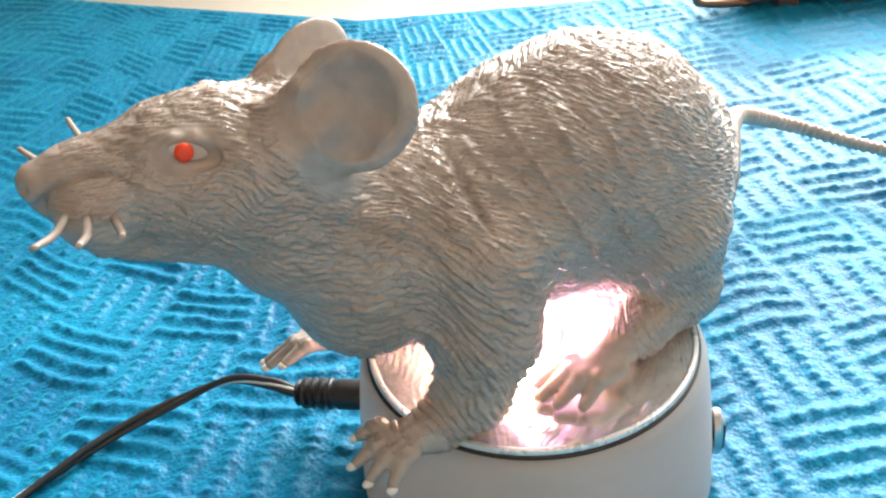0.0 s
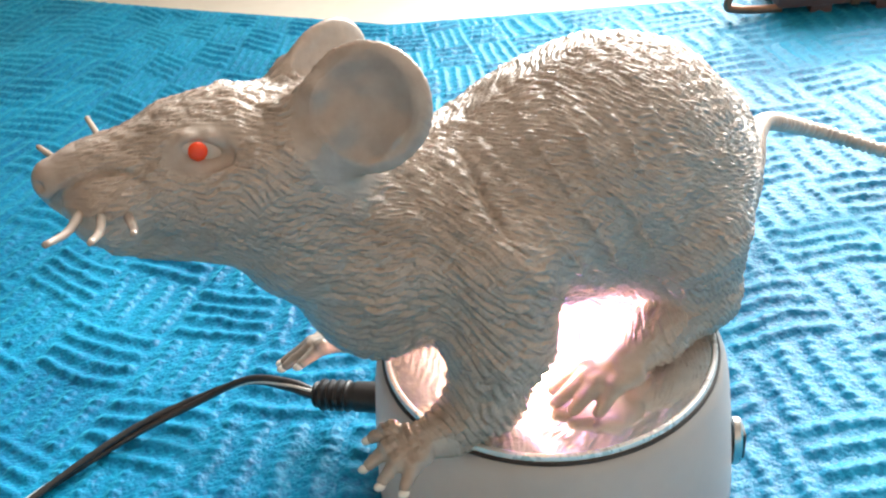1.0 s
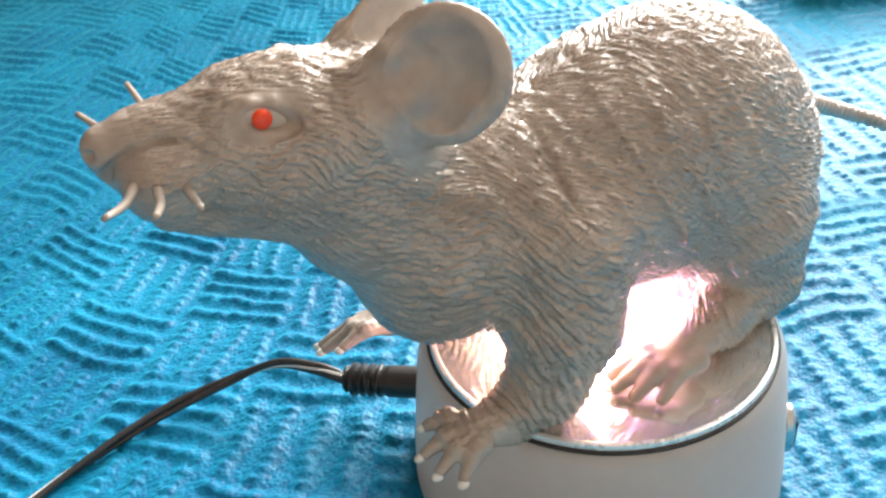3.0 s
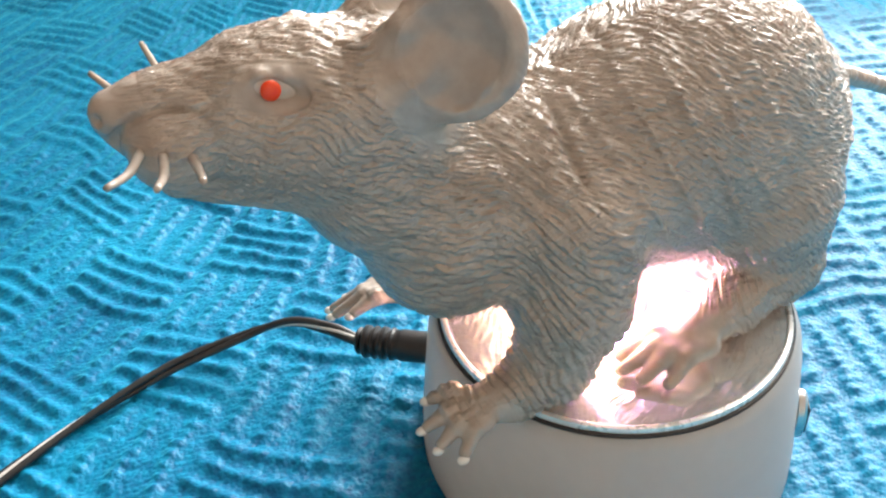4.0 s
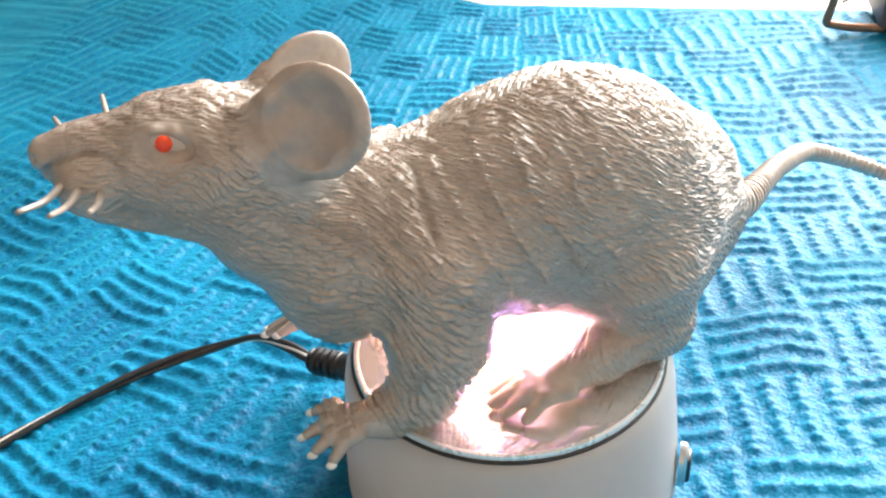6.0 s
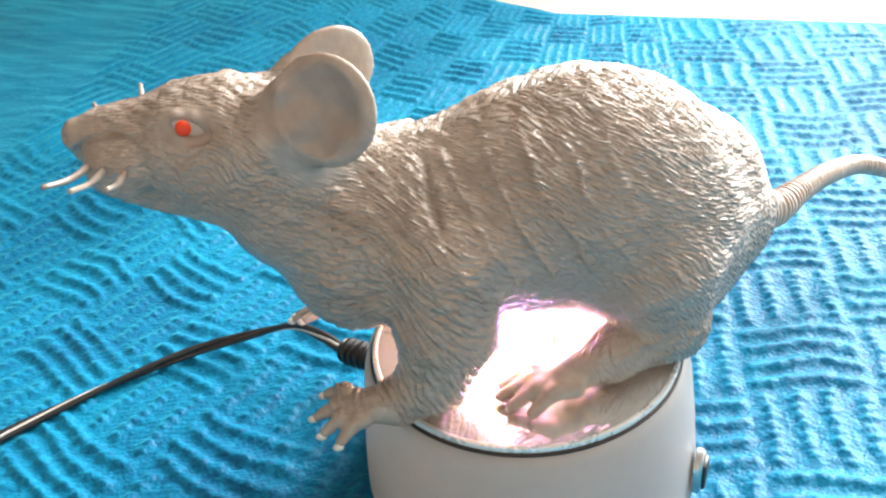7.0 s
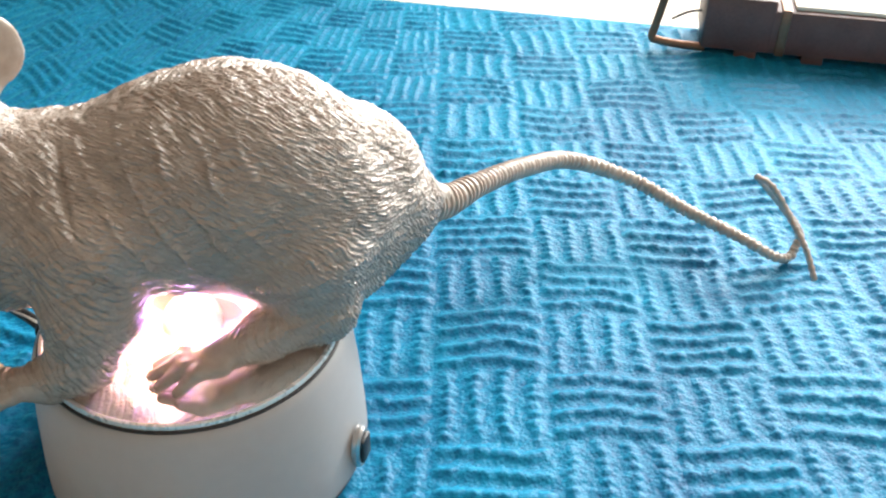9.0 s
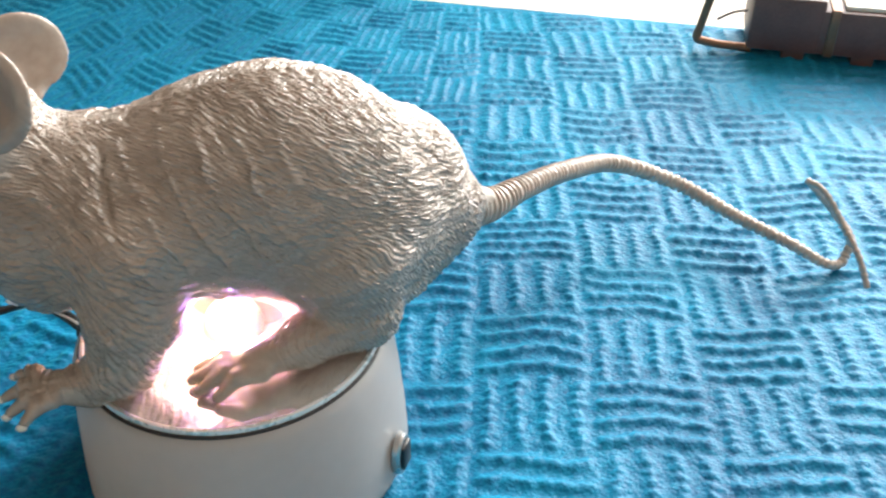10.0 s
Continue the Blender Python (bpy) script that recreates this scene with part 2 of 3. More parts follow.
table = thing("table", (0.0, 0.05, 0), "pale beige table under the blue bedspread", "table")
part("tabletop", box((1.7, 1.25, 0.03), (0.1, 0.0, -0.021), 0.006), M_PALE, table)
for sx, sy in ((-0.68, -0.55), (0.88, -0.55), (-0.68, 0.55), (0.88, 0.55)):
    part("leg", box((0.05, 0.05, 0.744), (sx, sy, -0.408), 0.004), M_PALE, table)


# ---- the bedspread ----
def bedspread():
    xs = np.concatenate([np.linspace(-0.75, -0.33, 40), np.arange(-0.328, 0.42, 0.0010), np.linspace(0.423, 0.9, 50)])
    ys = np.concatenate([np.linspace(-0.55, -0.13, 30), np.arange(-0.128, 0.20, 0.0009), np.arange(0.2, 0.452, 0.0017)])
    x, y = np.meshgrid(xs, ys, indexing="xy")
    edge = 0.440 - 0.13 * x + 0.45 * np.maximum(0, -x - 0.02)
    y = np.where(y > 0.2, 0.2 + (y - 0.2) * (edge - 0.2) / 0.252, y)
    p = np.stack([x, y, 0 * x], -1)
    # the weave leans and drifts to the west, where the cloth is pulled
    w = np.clip((0.06 - x) / 0.27, 0, 1)
    swing = radians(33) * w - radians(4)
    dx, dy = x + 0.05, y - 0.05
    u = -0.05 + dx * np.cos(swing) - dy * np.sin(swing) + 0.008 * (grain(p * 9) - 0.5)
    v = 0.05 + dx * np.sin(swing) + dy * np.cos(swing) + 0.010 * (grain(p * 11 + 5) - 0.5) + 0.0016 * np.sin(x * 90 + 6 * grain(p * 12))
    cu, cv = (u - 0.122) / 0.0455, (v - 0.070) / 0.0385
    iu, iv = np.floor(cu).astype(int), np.floor(cv).astype(int)
    fu, fv = cu - iu, cv - iv
    level = (iu + iv) % 2 == 0
    across = np.where(level, fv, fu) * 4
    along = np.where(level, fu, fv)
    pitch = np.where(level, 0.0385, 0.0455) / 4
    away = (across - np.floor(across) - 0.5 + 0.22 * (grain(p * 120) - 0.5)) * pitch
    ends = np.clip(np.minimum(along, 1 - along) / 0.08, 0, 1)
    lumps = 0.7 + 0.6 * grain(p * np.array([260, 260, 1])) * (0.6 + 0.8 * grain(p * 40))
    ribs = np.exp(-((away / 0.0024) ** 2)) * ends * lumps
    # the ribs that run away from the viewer are knotted, the others smoother loops
    row = np.floor(across) + 5 * iu + 11 * iv
    knots = 0.5 + 0.5 * np.sin((np.where(level, u, v) + 0.0012 * (grain(p * 90 + 9) - 0.5)) * 2 * math.pi / np.where(level, 0.0062, 0.0046) + 2.4 * row)
    ribs = ribs * (1 - np.where(level, 0.22, 0.50) * knots)
    z = np.where(level, 0.0018, 0.0015) * ribs
    weave = np.sin(u * 2 * math.pi / 0.0030) * np.sin(v * 2 * math.pi / 0.0030)
    z += 0.0006 * (grain(p * 330) - 0.5) + 0.0004 * weave * (1 - 0.6 * ribs) + 0.006 * (grain(p * 7) - 0.5) + 0.004 * (grain(p * 16 + 3) - 0.5)
    # flat under the base, and sinking a little at the hem
    z *= 1 - 0.6 * np.exp(-((x**2 + y**2) / 0.06**2) ** 3)
    hem = np.clip((edge - y) / 0.012, 0, 1)
    z = (z + 0.004) * (0.15 + 0.85 * hem) - 0.003
    ny, nx = x.shape
    idx = np.arange(nx * ny).reshape(ny, nx)
    quads = np.stack([idx[:-1, :-1], idx[:-1, 1:], idx[1:, 1:], idx[1:, :-1]], -1).reshape(-1, 4)
    me = mesh_of("bedspread", np.stack([x, y, z], -1).reshape(-1, 3), quads, [M_TOWEL])
    return tagged(new("bedspread", me), "bright blue basket-weave cotton bedspread with raised ribs", "bedspread", kind="structure")


bedspread()


# ---- the lit display base ----
TOP = 0.055
base = thing("display_base", (0.0006, 0.0014, 0.0012), "round white plastic display base with lit mirror top", "display stand")
part("body", lathe([(0.0562, 0.0), (0.0568, 0.002), (0.0563, 0.012), (0.0548, 0.030), (0.0532, 0.044), (0.0523, 0.0485), (0.0514, 0.0508), (0.0504, 0.0517), (0.0492, 0.0517), (0.0490, 0.047), (0.0520, 0.030), (0.0530, 0.002)], 128), M_BASE, base, "satin white flared shell")
part("gasket", lathe([(0.0502, 0.0510), (0.0502, 0.0523), (0.0499, 0.0526), (0.0493, 0.0526), (0.0493, 0.0510)], 128), M_BLACK, base, "thin black ring")
part("rim", lathe([(0.0494, 0.0512), (0.0494, 0.0533), (0.0491, 0.0540), (0.0481, 0.0541), (0.0477, 0.0538), (0.0477, 0.0520)], 128), M_RIM, base, "bright chromed ring")
part("mirror", lathe([(0.0478, 0.0500), (0.0478, 0.0533), (0.0475, 0.0536), (0.0100, 0.0536), (0.0100, 0.0500)], 128), M_MIRROR, base, "round mirror plate")
# unseen disc, added to keep the inner lamp's light out of the dome
part("light_stop_disc", lathe([(0.0, 0.0488), (0.0112, 0.0488), (0.0112, 0.0499), (0.0, 0.0499)], 48, False), M_WIRE, base, "added pale disc that closes the dome hole to light")
part("dome", lathe([(0.0102, 0.0520)] + [(0.0102 * math.cos(a), 0.0535 + 0.0098 * math.sin(a)) for a in np.linspace(0, 1.50, 10)] + [(0.0009 * 0.9, 0.0629)] + [(0.0090 * math.cos(a), 0.0535 + 0.0086 * math.sin(a)) for a in np.linspace(1.48, 0, 10)] + [(0.0090, 0.0520)], 48), M_DOME, base, "frosted plastic dome over the diodes")
for k in range(4):
    a = k * math.pi / 2 + 0.4
    bm = bmesh.new()
    bmesh.ops.create_uvsphere(bm, u_segments=16, v_segments=10, radius=0.0024, matrix=Matrix.Translation((0.0046 * math.cos(a), 0.0046 * math.sin(a), 0.0555)) @ Matrix.Diagonal((1, 1, 1.2, 1)))
    part("diode", bm, DIODES[k], base, ("lit pink diode", "lit violet diode", "lit amber diode", "lit white diode")[k])
# the switch: a rounded chrome plate with a black rocker in it
switch = part("switch", lathe([(0.0078, -0.0012), (0.0078, 0.0006), (0.0070, 0.0014), (0.0058, 0.0014), (0.0056, 0.0008), (0.0056, -0.0012)], 32), M_SWITCH, base, "worn chrome switch plate")
switch.matrix_world = pose(0.0568, -0.0125, 0.0115, 90, 0, 77) @ Matrix.Diagonal((0.72, 1.15, 1.0, 1))
part("rocker", box((0.0090, 0.0092, 0.0030), (0, 0, 0.0012), 0.0010), M_BLACK, switch, "black rocker")
foot_bm = lathe([(0.0560, -0.0012), (0.0560, 0.0008), (0.0520, 0.0008), (0.0520, -0.0012)], 96)
part("foot_ring", foot_bm, M_BROWN, base, "dark foot ring")


# ---- the power cable ----
cable = thing("power_cable", (-0.06, 0.030, 0.0), "black two-core power cable plugged into the display base", "cable")


def local(verts):
    return np.asarray(verts) - np.array([-0.06, 0.030, 0.0])


p0, p1 = np.array([-0.0470, 0.0270, 0.0170]), np.array([-0.0750, 0.0375, 0.0150])
steps = np.linspace(0, 1, 46)
rad = np.where(steps < 0.5, 0.0054, 0.0050) + np.where(steps > 0.56, 0.00055 * np.sign(np.sin((steps - 0.56) * 62)), 0) - 0.0012 * np.clip((steps - 0.93) / 0.07, 0, 1)
v, f = tube([p0 + (p1 - p0) * s for s in steps], rad, 20)
plug = part("plug", to_bmesh(local(v), f), M_BLACK, cable, "black barrel plug with a ridged grip")
run = glide([p1, (-0.0850, 0.0430, 0.0168), (-0.0990, 0.0480, 0.0170), (-0.1170, 0.0475, 0.0120), (-0.1400, 0.0395, 0.0085), (-0.1640, 0.0230, 0.0062), (-0.184, 0.004, 0.0058), (-0.205, -0.020, 0.0058), (-0.23, -0.06, 0.0058), (-0.26, -0.13, 0.0058)], 150)
turn = np.linspace(0, 1, 150) * 9.5
tang = np.gradient(run, axis=0)
tang /= np.linalg.norm(tang, axis=1)[:, None]
sidew = np.cross(tang, (0, 0, 1.0))
sidew /= np.linalg.norm(sidew, axis=1)[:, None]
upw = np.cross(sidew, tang)
off = (np.cos(turn)[:, None] * sidew + np.sin(turn)[:, None] * upw) * 0.00105
v, f = tube(run + off, np.full(150, 0.00125), 10)
part("core", to_bmesh(local(v), f), M_BLACK, cable, "black insulated core")
v, f = tube(run - off, np.full(150, 0.00125), 10)
part("core", to_bmesh(local(v), f), M_BLACK, cable, "black insulated core")
ridge = (np.sin(turn)[:, None] * sidew - np.cos(turn)[:, None] * upw) * -0.00085
v, f = tube(run + ridge, np.full(150, 0.00062), 8)
part("stripe", to_bmesh(local(v), f), M_WIRE, cable, "pale stripe along the cable")


# ---- the rubber rat ----
class Field:
    """A solid blended from round limbs and balls, in millimetres along, across and up the figure."""

    def __init__(self, low, high, step):
        self.low, self.step = np.array(low, float), step
        self.size = np.ceil((np.array(high) - self.low) / step).astype(int) + 1
        self.d = np.full(self.size, 50.0, np.float32)

    def _put(self, low, high, fn, blend, cut=False):
        pad = 10 + blend
        a = np.clip(np.floor((np.array(low) - pad - self.low) / self.step).astype(int), 0, self.size)
        b = np.clip(np.ceil((np.array(high) + pad - self.low) / self.step).astype(int), 0, self.size)
        sl = tuple(slice(i, j) for i, j in zip(a, b))
        axes = [self.low[k] + self.step * np.arange(a[k], b[k]) for k in range(3)]
        p = np.stack(np.meshgrid(*axes, indexing="ij"), -1).astype(np.float32)
        e, d = fn(p), self.d[sl]
        if cut:
            e = -e
            h = np.clip(0.5 - 0.5 * (d - e) / blend, 0, 1)
            self.d[sl] = d + (e - d) * h + blend * h * (1 - h)
        else:
            h = np.clip(0.5 + 0.5 * (d - e) / blend, 0, 1)
            self.d[sl] = d + (e - d) * h - blend * h * (1 - h)

    def limb(self, a, b, ra, rb, blend=5.0, cut=False):
        a, b = np.array(a, float), np.array(b, float)

        def fn(p):
            t = np.clip(((p - a) @ (b - a)) / ((b - a) @ (b - a)), 0, 1)
            return np.linalg.norm(p - (a + t[..., None] * (b - a)), axis=-1) - (ra + (rb - ra) * t)

        r = max(ra, rb)
        self._put(np.minimum(a, b) - r, np.maximum(a, b) + r, fn, blend, cut)

    def ball(self, c, radii, blend=5.0, turn=None, cut=False):
        c, radii = np.array(c, float), np.array(radii, float)
        m = np.eye(3) if turn is None else np.array(Euler([radians(a) for a in turn]).to_matrix())

        def fn(p):
            q = (p - c) @ m
            k0, k1 = np.linalg.norm(q / radii, axis=-1), np.linalg.norm(q / radii**2, axis=-1)
            return k0 * (k0 - 1) / np.maximum(k1, 1e-6)

        self._put(c - radii.max(), c + radii.max(), fn, blend, cut)

    def skin(self):
        """Vertices and quads of the surface, by dual cells."""
        d = self.d
        inside = d < 0
        nx, ny, nz = self.size - 1
        total, count = np.zeros((nx, ny, nz, 3), np.float32), np.zeros((nx, ny, nz), np.float32)
        cell = lambda o: (slice(o[0], o[0] + nx), slice(o[1], o[1] + ny), slice(o[2], o[2] + nz))
        for axis in range(3):
            for o1 in (0, 1):
                for o2 in (0, 1):
                    a = [0, 0, 0]
                    a[(axis + 1) % 3], a[(axis + 2) % 3] = o1, o2
                    b = list(a)
                    b[axis] = 1
                    da, db_ = d[cell(a)], d[cell(b)]
                    hit = (da < 0) != (db_ < 0)
                    t = np.where(hit, da / np.where(hit, da - db_, 1), 0)
                    for k in range(3):
                        total[..., k] += np.where(hit, a[k] + (t if k == axis else 0), 0)
                    count += hit
        used = count > 0
        ids = np.full(used.shape, -1)
        ids[used] = np.arange(used.sum())
        where = np.stack(np.nonzero(used), -1)
        verts = self.low + self.step * (where + total[used] / count[used][:, None])
        quads = []
        for axis in range(3):
            u, w = (axis + 1) % 3, (axis + 2) % 3
            lo, hi = [slice(1, n) for n in (nx, ny, nz)], [slice(1, n) for n in (nx, ny, nz)]
            lo[axis], hi[axis] = slice(0, (nx, ny, nz)[axis]), slice(1, (nx, ny, nz)[axis] + 1)
            flip = inside[tuple(lo)] != inside[tuple(hi)]
            at = np.stack(np.nonzero(flip), -1)
            start = np.array([0 if k == axis else 1 for k in range(3)])
            at = at + start
            first = inside[at[:, 0], at[:, 1], at[:, 2]]
            e1, e2 = np.eye(3, dtype=int)[u], np.eye(3, dtype=int)[w]
            ring = [at - e1 - e2, at - e2, at, at - e1]
            q = np.stack([ids[r[:, 0], r[:, 1], r[:, 2]] for r in ring], -1)
            q[~first] = q[~first][:, ::-1]
            quads.append(q)
        return verts, np.concatenate(quads)

    def slope(self, verts):
        g = np.stack(np.gradient(self.d), -1)
        i = np.clip(np.round((verts - self.low) / self.step).astype(int), 0, self.size - 1)
        n = g[i[:, 0], i[:, 1], i[:, 2]]
        return n / np.maximum(np.linalg.norm(n, axis=1), 1e-6)[:, None]


def split(verts, quads):
    """Cuts every quad into four."""
    edges = np.stack([quads, np.roll(quads, -1, 1)], -1)
    flat = np.sort(edges.reshape(-1, 2), 1).astype(np.int64)
    keys, back = np.unique(flat[:, 0] * len(verts) + flat[:, 1], return_inverse=True)
    mids = (verts[keys // len(verts)] + verts[keys % len(verts)]) / 2
    centre = verts[quads].mean(1)
    n, e = len(verts), back.reshape(-1, 4) + len(verts)
    c = n + len(mids) + np.arange(len(quads))
    out = [np.stack([quads[:, k], e[:, k], c, e[:, (k + 3) % 4]], -1) for k in range(4)]
    return np.concatenate([verts, mids, centre]), np.concatenate(out)


def rubber_rat():
    F = Field((-106, -46, 36), (122, 50, 172), 0.76)
    # trunk
    F.ball((41, 5, 105.5), (46, 31, 37.5), 6, (0, 6, 8))
    F.ball((71, 17, 91), (35, 26, 31), 6, (0, 20, 18))
    F.limb((18, 1, 106), (-14, 0, 104), 30, 25, 8)
    F.limb((-14, 0, 106), (-42, 0, 116), 24, 20, 10)
    F.ball((-28, 0, 95), (20, 21, 22), 9)
    # head
    F.limb((-40, 0, 132), (-60, 0, 134), 19, 16.5, 8)
    F.limb((-58, 0, 136), (-86, 0, 139), 15.5, 9.2, 7)
    F.limb((-56, 0, 141.8), (-94.5, 0, 143.4), 11.2, 4.2, 8)
    F.limb((-50, 0, 119.5), (-85.5, 0, 126.0), 12, 4.8, 3.5)
    F.ball((-96.4, 0, 143.6), (3.0, 4.2, 3.6), 2.0)
    F.limb((-94, 0, 139), (-88, 0, 131), 3.0, 4.0, 3)
    for k in (-1, 1):
        # cheeks, lips, brows and eye sockets
        F.ball((-84.0, 6.9 * k, 136.0), (10, 6.4, 8.4), 1.6, (0, -8, 0))
        F.limb((-97.5, 3.4 * k, 138.6), (-91.5, 9.6 * k, 144.0), 1.0, 0.6, 1.6, cut=True)
        F.ball((-98.6, 3.6 * k, 144.2), (1.5, 1.3, 1.1), 0.8, cut=True)
        F.ball((-48, 11 * k, 134), (15, 9, 13), 8)
        F.limb((-70, 6.4 * k, 148.6), (-56, 7.8 * k, 147.8), 3.0, 3.4, 5)
        F.ball((-63.5, 14.2 * k, 147.4), (7.0, 3.2, 3.2), 1.6, (0, 22, 0), cut=True)
        for way in (((-69.6, 9.8, 147.8), (-66.5, 10.6, 150.6), (-62.0, 11.2, 150.0), (-55.8, 12.4, 143.8)), ((-69.6, 9.8, 147.8), (-67.0, 11.6, 145.0), (-62.0, 12.6, 143.2), (-55.8, 12.4, 143.8))):
            for p, q in zip(way, way[1:]):
                F.limb((p[0], p[1] * k, p[2]), (q[0], q[1] * k, q[2]), 0.85, 0.85, 1.6)
        # ears: a shallow dish on a short root
        drop = 5.5 if k > 0 else 0
        F.limb((-40, 10 * k, 143 - drop), (-35, 15 * k, 146 - drop), 8, 6, 6)
        tilt = (12 * k, 0, 24 * k)
        F.ball((-28.0, 18.5 * k, 151 - drop), (14.2, 3.0, 14.6), 3, tilt)
        F.ball((-29.8, 22.7 * k, 152.0 - drop), (13.5, 4.9, 13.9), 1.0, tilt, cut=True)
        F.limb((-48, 12 * k, 140 - drop), (-36, 16.5 * k, 147 - drop), 7.5, 4.0, 7)
        F.limb((-45, 8.5 * k, 148 - drop), (-38.5, 15.5 * k, 156.5 - drop), 3.6, 1.6, 5)
        F.limb((-46, 12 * k, 141 - drop), (-26, 19.5 * k, 138.5 - drop), 4.0, 1.8, 4)
        # fore legs and hands
        F.limb((0, 18 * k, 101), (-3, 24 * k, 82), 18, 13.5, 8)
        F.limb((-3, 24 * k, 82), (-9, 26 * k, 65), 12.5, 9.5, 6)
        if k < 0:
            wrist, palm, digits = (-20, -26, 58), (-31, -28, 59), (((-40.5, -23.0, 61.5), (-35.5, -24, 62.5)), ((-43.8, -29.0, 58.8), (-37.5, -28.2, 61.3)), ((-42.0, -34.0, 56.8), (-36.5, -32, 60)), ((-37.5, -38.0, 56.0), (-33.5, -34.5, 59)))
        else:
            wrist, palm, digits = (-20, 26, 57), (-33, 26, 57.5), (((-48.5, 19.5, 58.0), (-41, 21.5, 60)), ((-52.5, 25.0, 54.5), (-43.5, 24.8, 58.5)), ((-52.0, 30.5, 52.0), (-43, 28.5, 57)), ((-46.0, 35.0, 51.0), (-39.5, 31, 56)))
        F.limb((-9, 26 * k, 65), wrist, 9, 6.2, 5)
        F.limb(wrist, palm, 6.0, 4.8, 4)
        for end, mid in digits:
            start = (palm[0] + 1, palm[1] + 0.7 * (mid[1] - palm[1]), palm[2])
            F.limb(start, mid, 2.8, 2.3, 1.8)
            F.limb(mid, end, 2.3, 1.5, 1.2)
        # haunches, shanks and hind feet
        F.ball((63, 17 * k + 12, 90), (27, 15, 27), 8, (0, 0, 14))
        F.limb((62, 16 * k + 4, 82), (65, 17 * k + 2, 69), 17, 11, 10)
        F.limb((66, 17 * k + 2, 63.5), (45, 23 * k, 63.5), 8.5, 7.2, 7)
        F.limb((45, 23 * k, 63.5), (29, 29 * k, 61.5), 7.0, 5.5, 4)
        for end, mid in (((12, 24.0), (21, 25.0)), ((10.5, 28.5), (20, 28.5)), ((13, 33.5), (21, 32.0)), ((18.5, 37.5), (25, 35.0))):
            F.limb((32, 29 * k + (mid[1] - 29) * k * 0.7, 61.5), (mid[0], mid[1] * k, 62.0), 3.2, 2.6, 1.8)
            F.limb((mid[0], mid[1] * k, 62.0), (end[0], end[1] * k, 57.2), 2.6, 1.8, 1.2)
    # tail root
    F.limb((94, 23, 80), (112, 29.5, 75.5), 11, 5.0, 9)
    F.limb((94, 21, 77), (77, 3, 68), 14, 11, 8)
    verts, quads = F.skin()
    verts, quads = split(verts, quads)
    nrm = F.slope(verts)
    s, l, z = verts.T
    # where the moulded hair lies and how deep
    bare = np.zeros(len(s))
    for k in (-1, 1):
        bare = np.maximum(bare, np.clip(1.4 - np.linalg.norm((verts - (-28, 19 * k, 149)) / (15, 8, 17), axis=1), 0, 0.4) / 0.4)
        bare = np.maximum(bare, np.clip((1.35 - np.linalg.norm((verts - (-63, 11 * k, 147)) / (8.5, 5, 5.2), axis=1)) / 0.45, 0, 1))
    bare = np.maximum(bare, np.clip((-17 - s) / 6, 0, 1) * np.clip((64 - z) / 4, 0, 1))
    bare = np.maximum(bare, np.clip((44 - s) / 8, 0, 1) * np.clip((70 - z) / 3, 0, 1) * (s > 5))
    bare = np.maximum(bare, np.clip((-80 - s) / 16, 0, 1))
    bare = np.maximum(bare, np.clip((s - 108) / 6, 0, 1))
    throat = np.clip((-38 - s) / 10, 0, 1) * np.clip((126 - 0.25 * (s + 88) - z) / 10, 0, 1)
    deep = (1 - bare) * (1 - 0.75 * throat) * np.interp(s, [-60, -38], [0.85, 1.0])
    # hair lies in wavy tapering locks: back and down over the trunk, down the limbs
    mid_l = np.where(s > 0, 0.0023 * s * s, 0)
    mid_z = np.interp(s, [-95, -60, -42, -5, 110], [138, 133, 122, 103, 98])
    wave = (np.stack([grain(verts / 11.0 + k) + 0.35 * grain(verts / 4.5 + k) for k in (0, 11, 23)], -1) - 0.67) * 2
    psi = np.arctan2(np.abs(l - mid_l), z - mid_z)
    trunk_over = psi * np.interp(s, [-95, -50, -15, 20], [17, 20, 33, 37]) - np.interp(s, [-95, -20, 40, 110], [0, 26, 78, 128]) + 2.0 * wave[:, 0]
    limb = np.clip((86 - z) / 12, 0, 1) * np.clip((18 - s) / 8, 0, 1)
    rear = np.clip((92 - z) / 14, 0, 1) * np.clip((s - 45) / 12, 0, 1)
    limb_over = s * 0.9 + 0.35 * z + 1.8 * wave[:, 1]
    rear_over = 0.75 * s + 0.65 * z + 0.5 * l + 1.8 * wave[:, 2]

    def locks(over, along, width, span, seed):
        lane = over / width
        i = np.floor(lane)
        f = lane - i
        h = GRAIN[(i.astype(int) * 7 + seed) % 64, (i.astype(int) * 13 + 5) % 64, seed % 64]
        t = along / span + 17 * h
        saw = t - np.floor(t)
        return np.sqrt(np.clip(1 - (2 * f - 1) ** 2, 0, 1)) * (0.35 + 0.65 * np.sin(math.pi * saw ** 0.6))

    def coat(over, along, seed):
        return 0.6 * locks(over, along, 1.2, 7.5, seed) + 0.5 * locks(over + 0.22 * along, along, 1.7, 9.0, seed + 21)

    coat_t, coat_l, coat_r = coat(trunk_over, s, 3), coat(limb_over, -z, 9), coat(rear_over, 0.7 * s - z, 15)
    hair = coat_t * (1 - limb) * (1 - rear) + coat_l * limb * (1 - rear) + coat_r * rear
    coarse = np.clip((120 - z) / 18, 0, 1) * np.clip((34 - s) / 16, 0, 1) * np.clip((s + 75) / 14, 0, 1)
    tuft = 0.75 * locks(trunk_over + 0.15 * s, s, 2.7, 10.0, 31) + 0.4 * locks(trunk_over - 0.2 * s, s, 1.9, 8.0, 45)
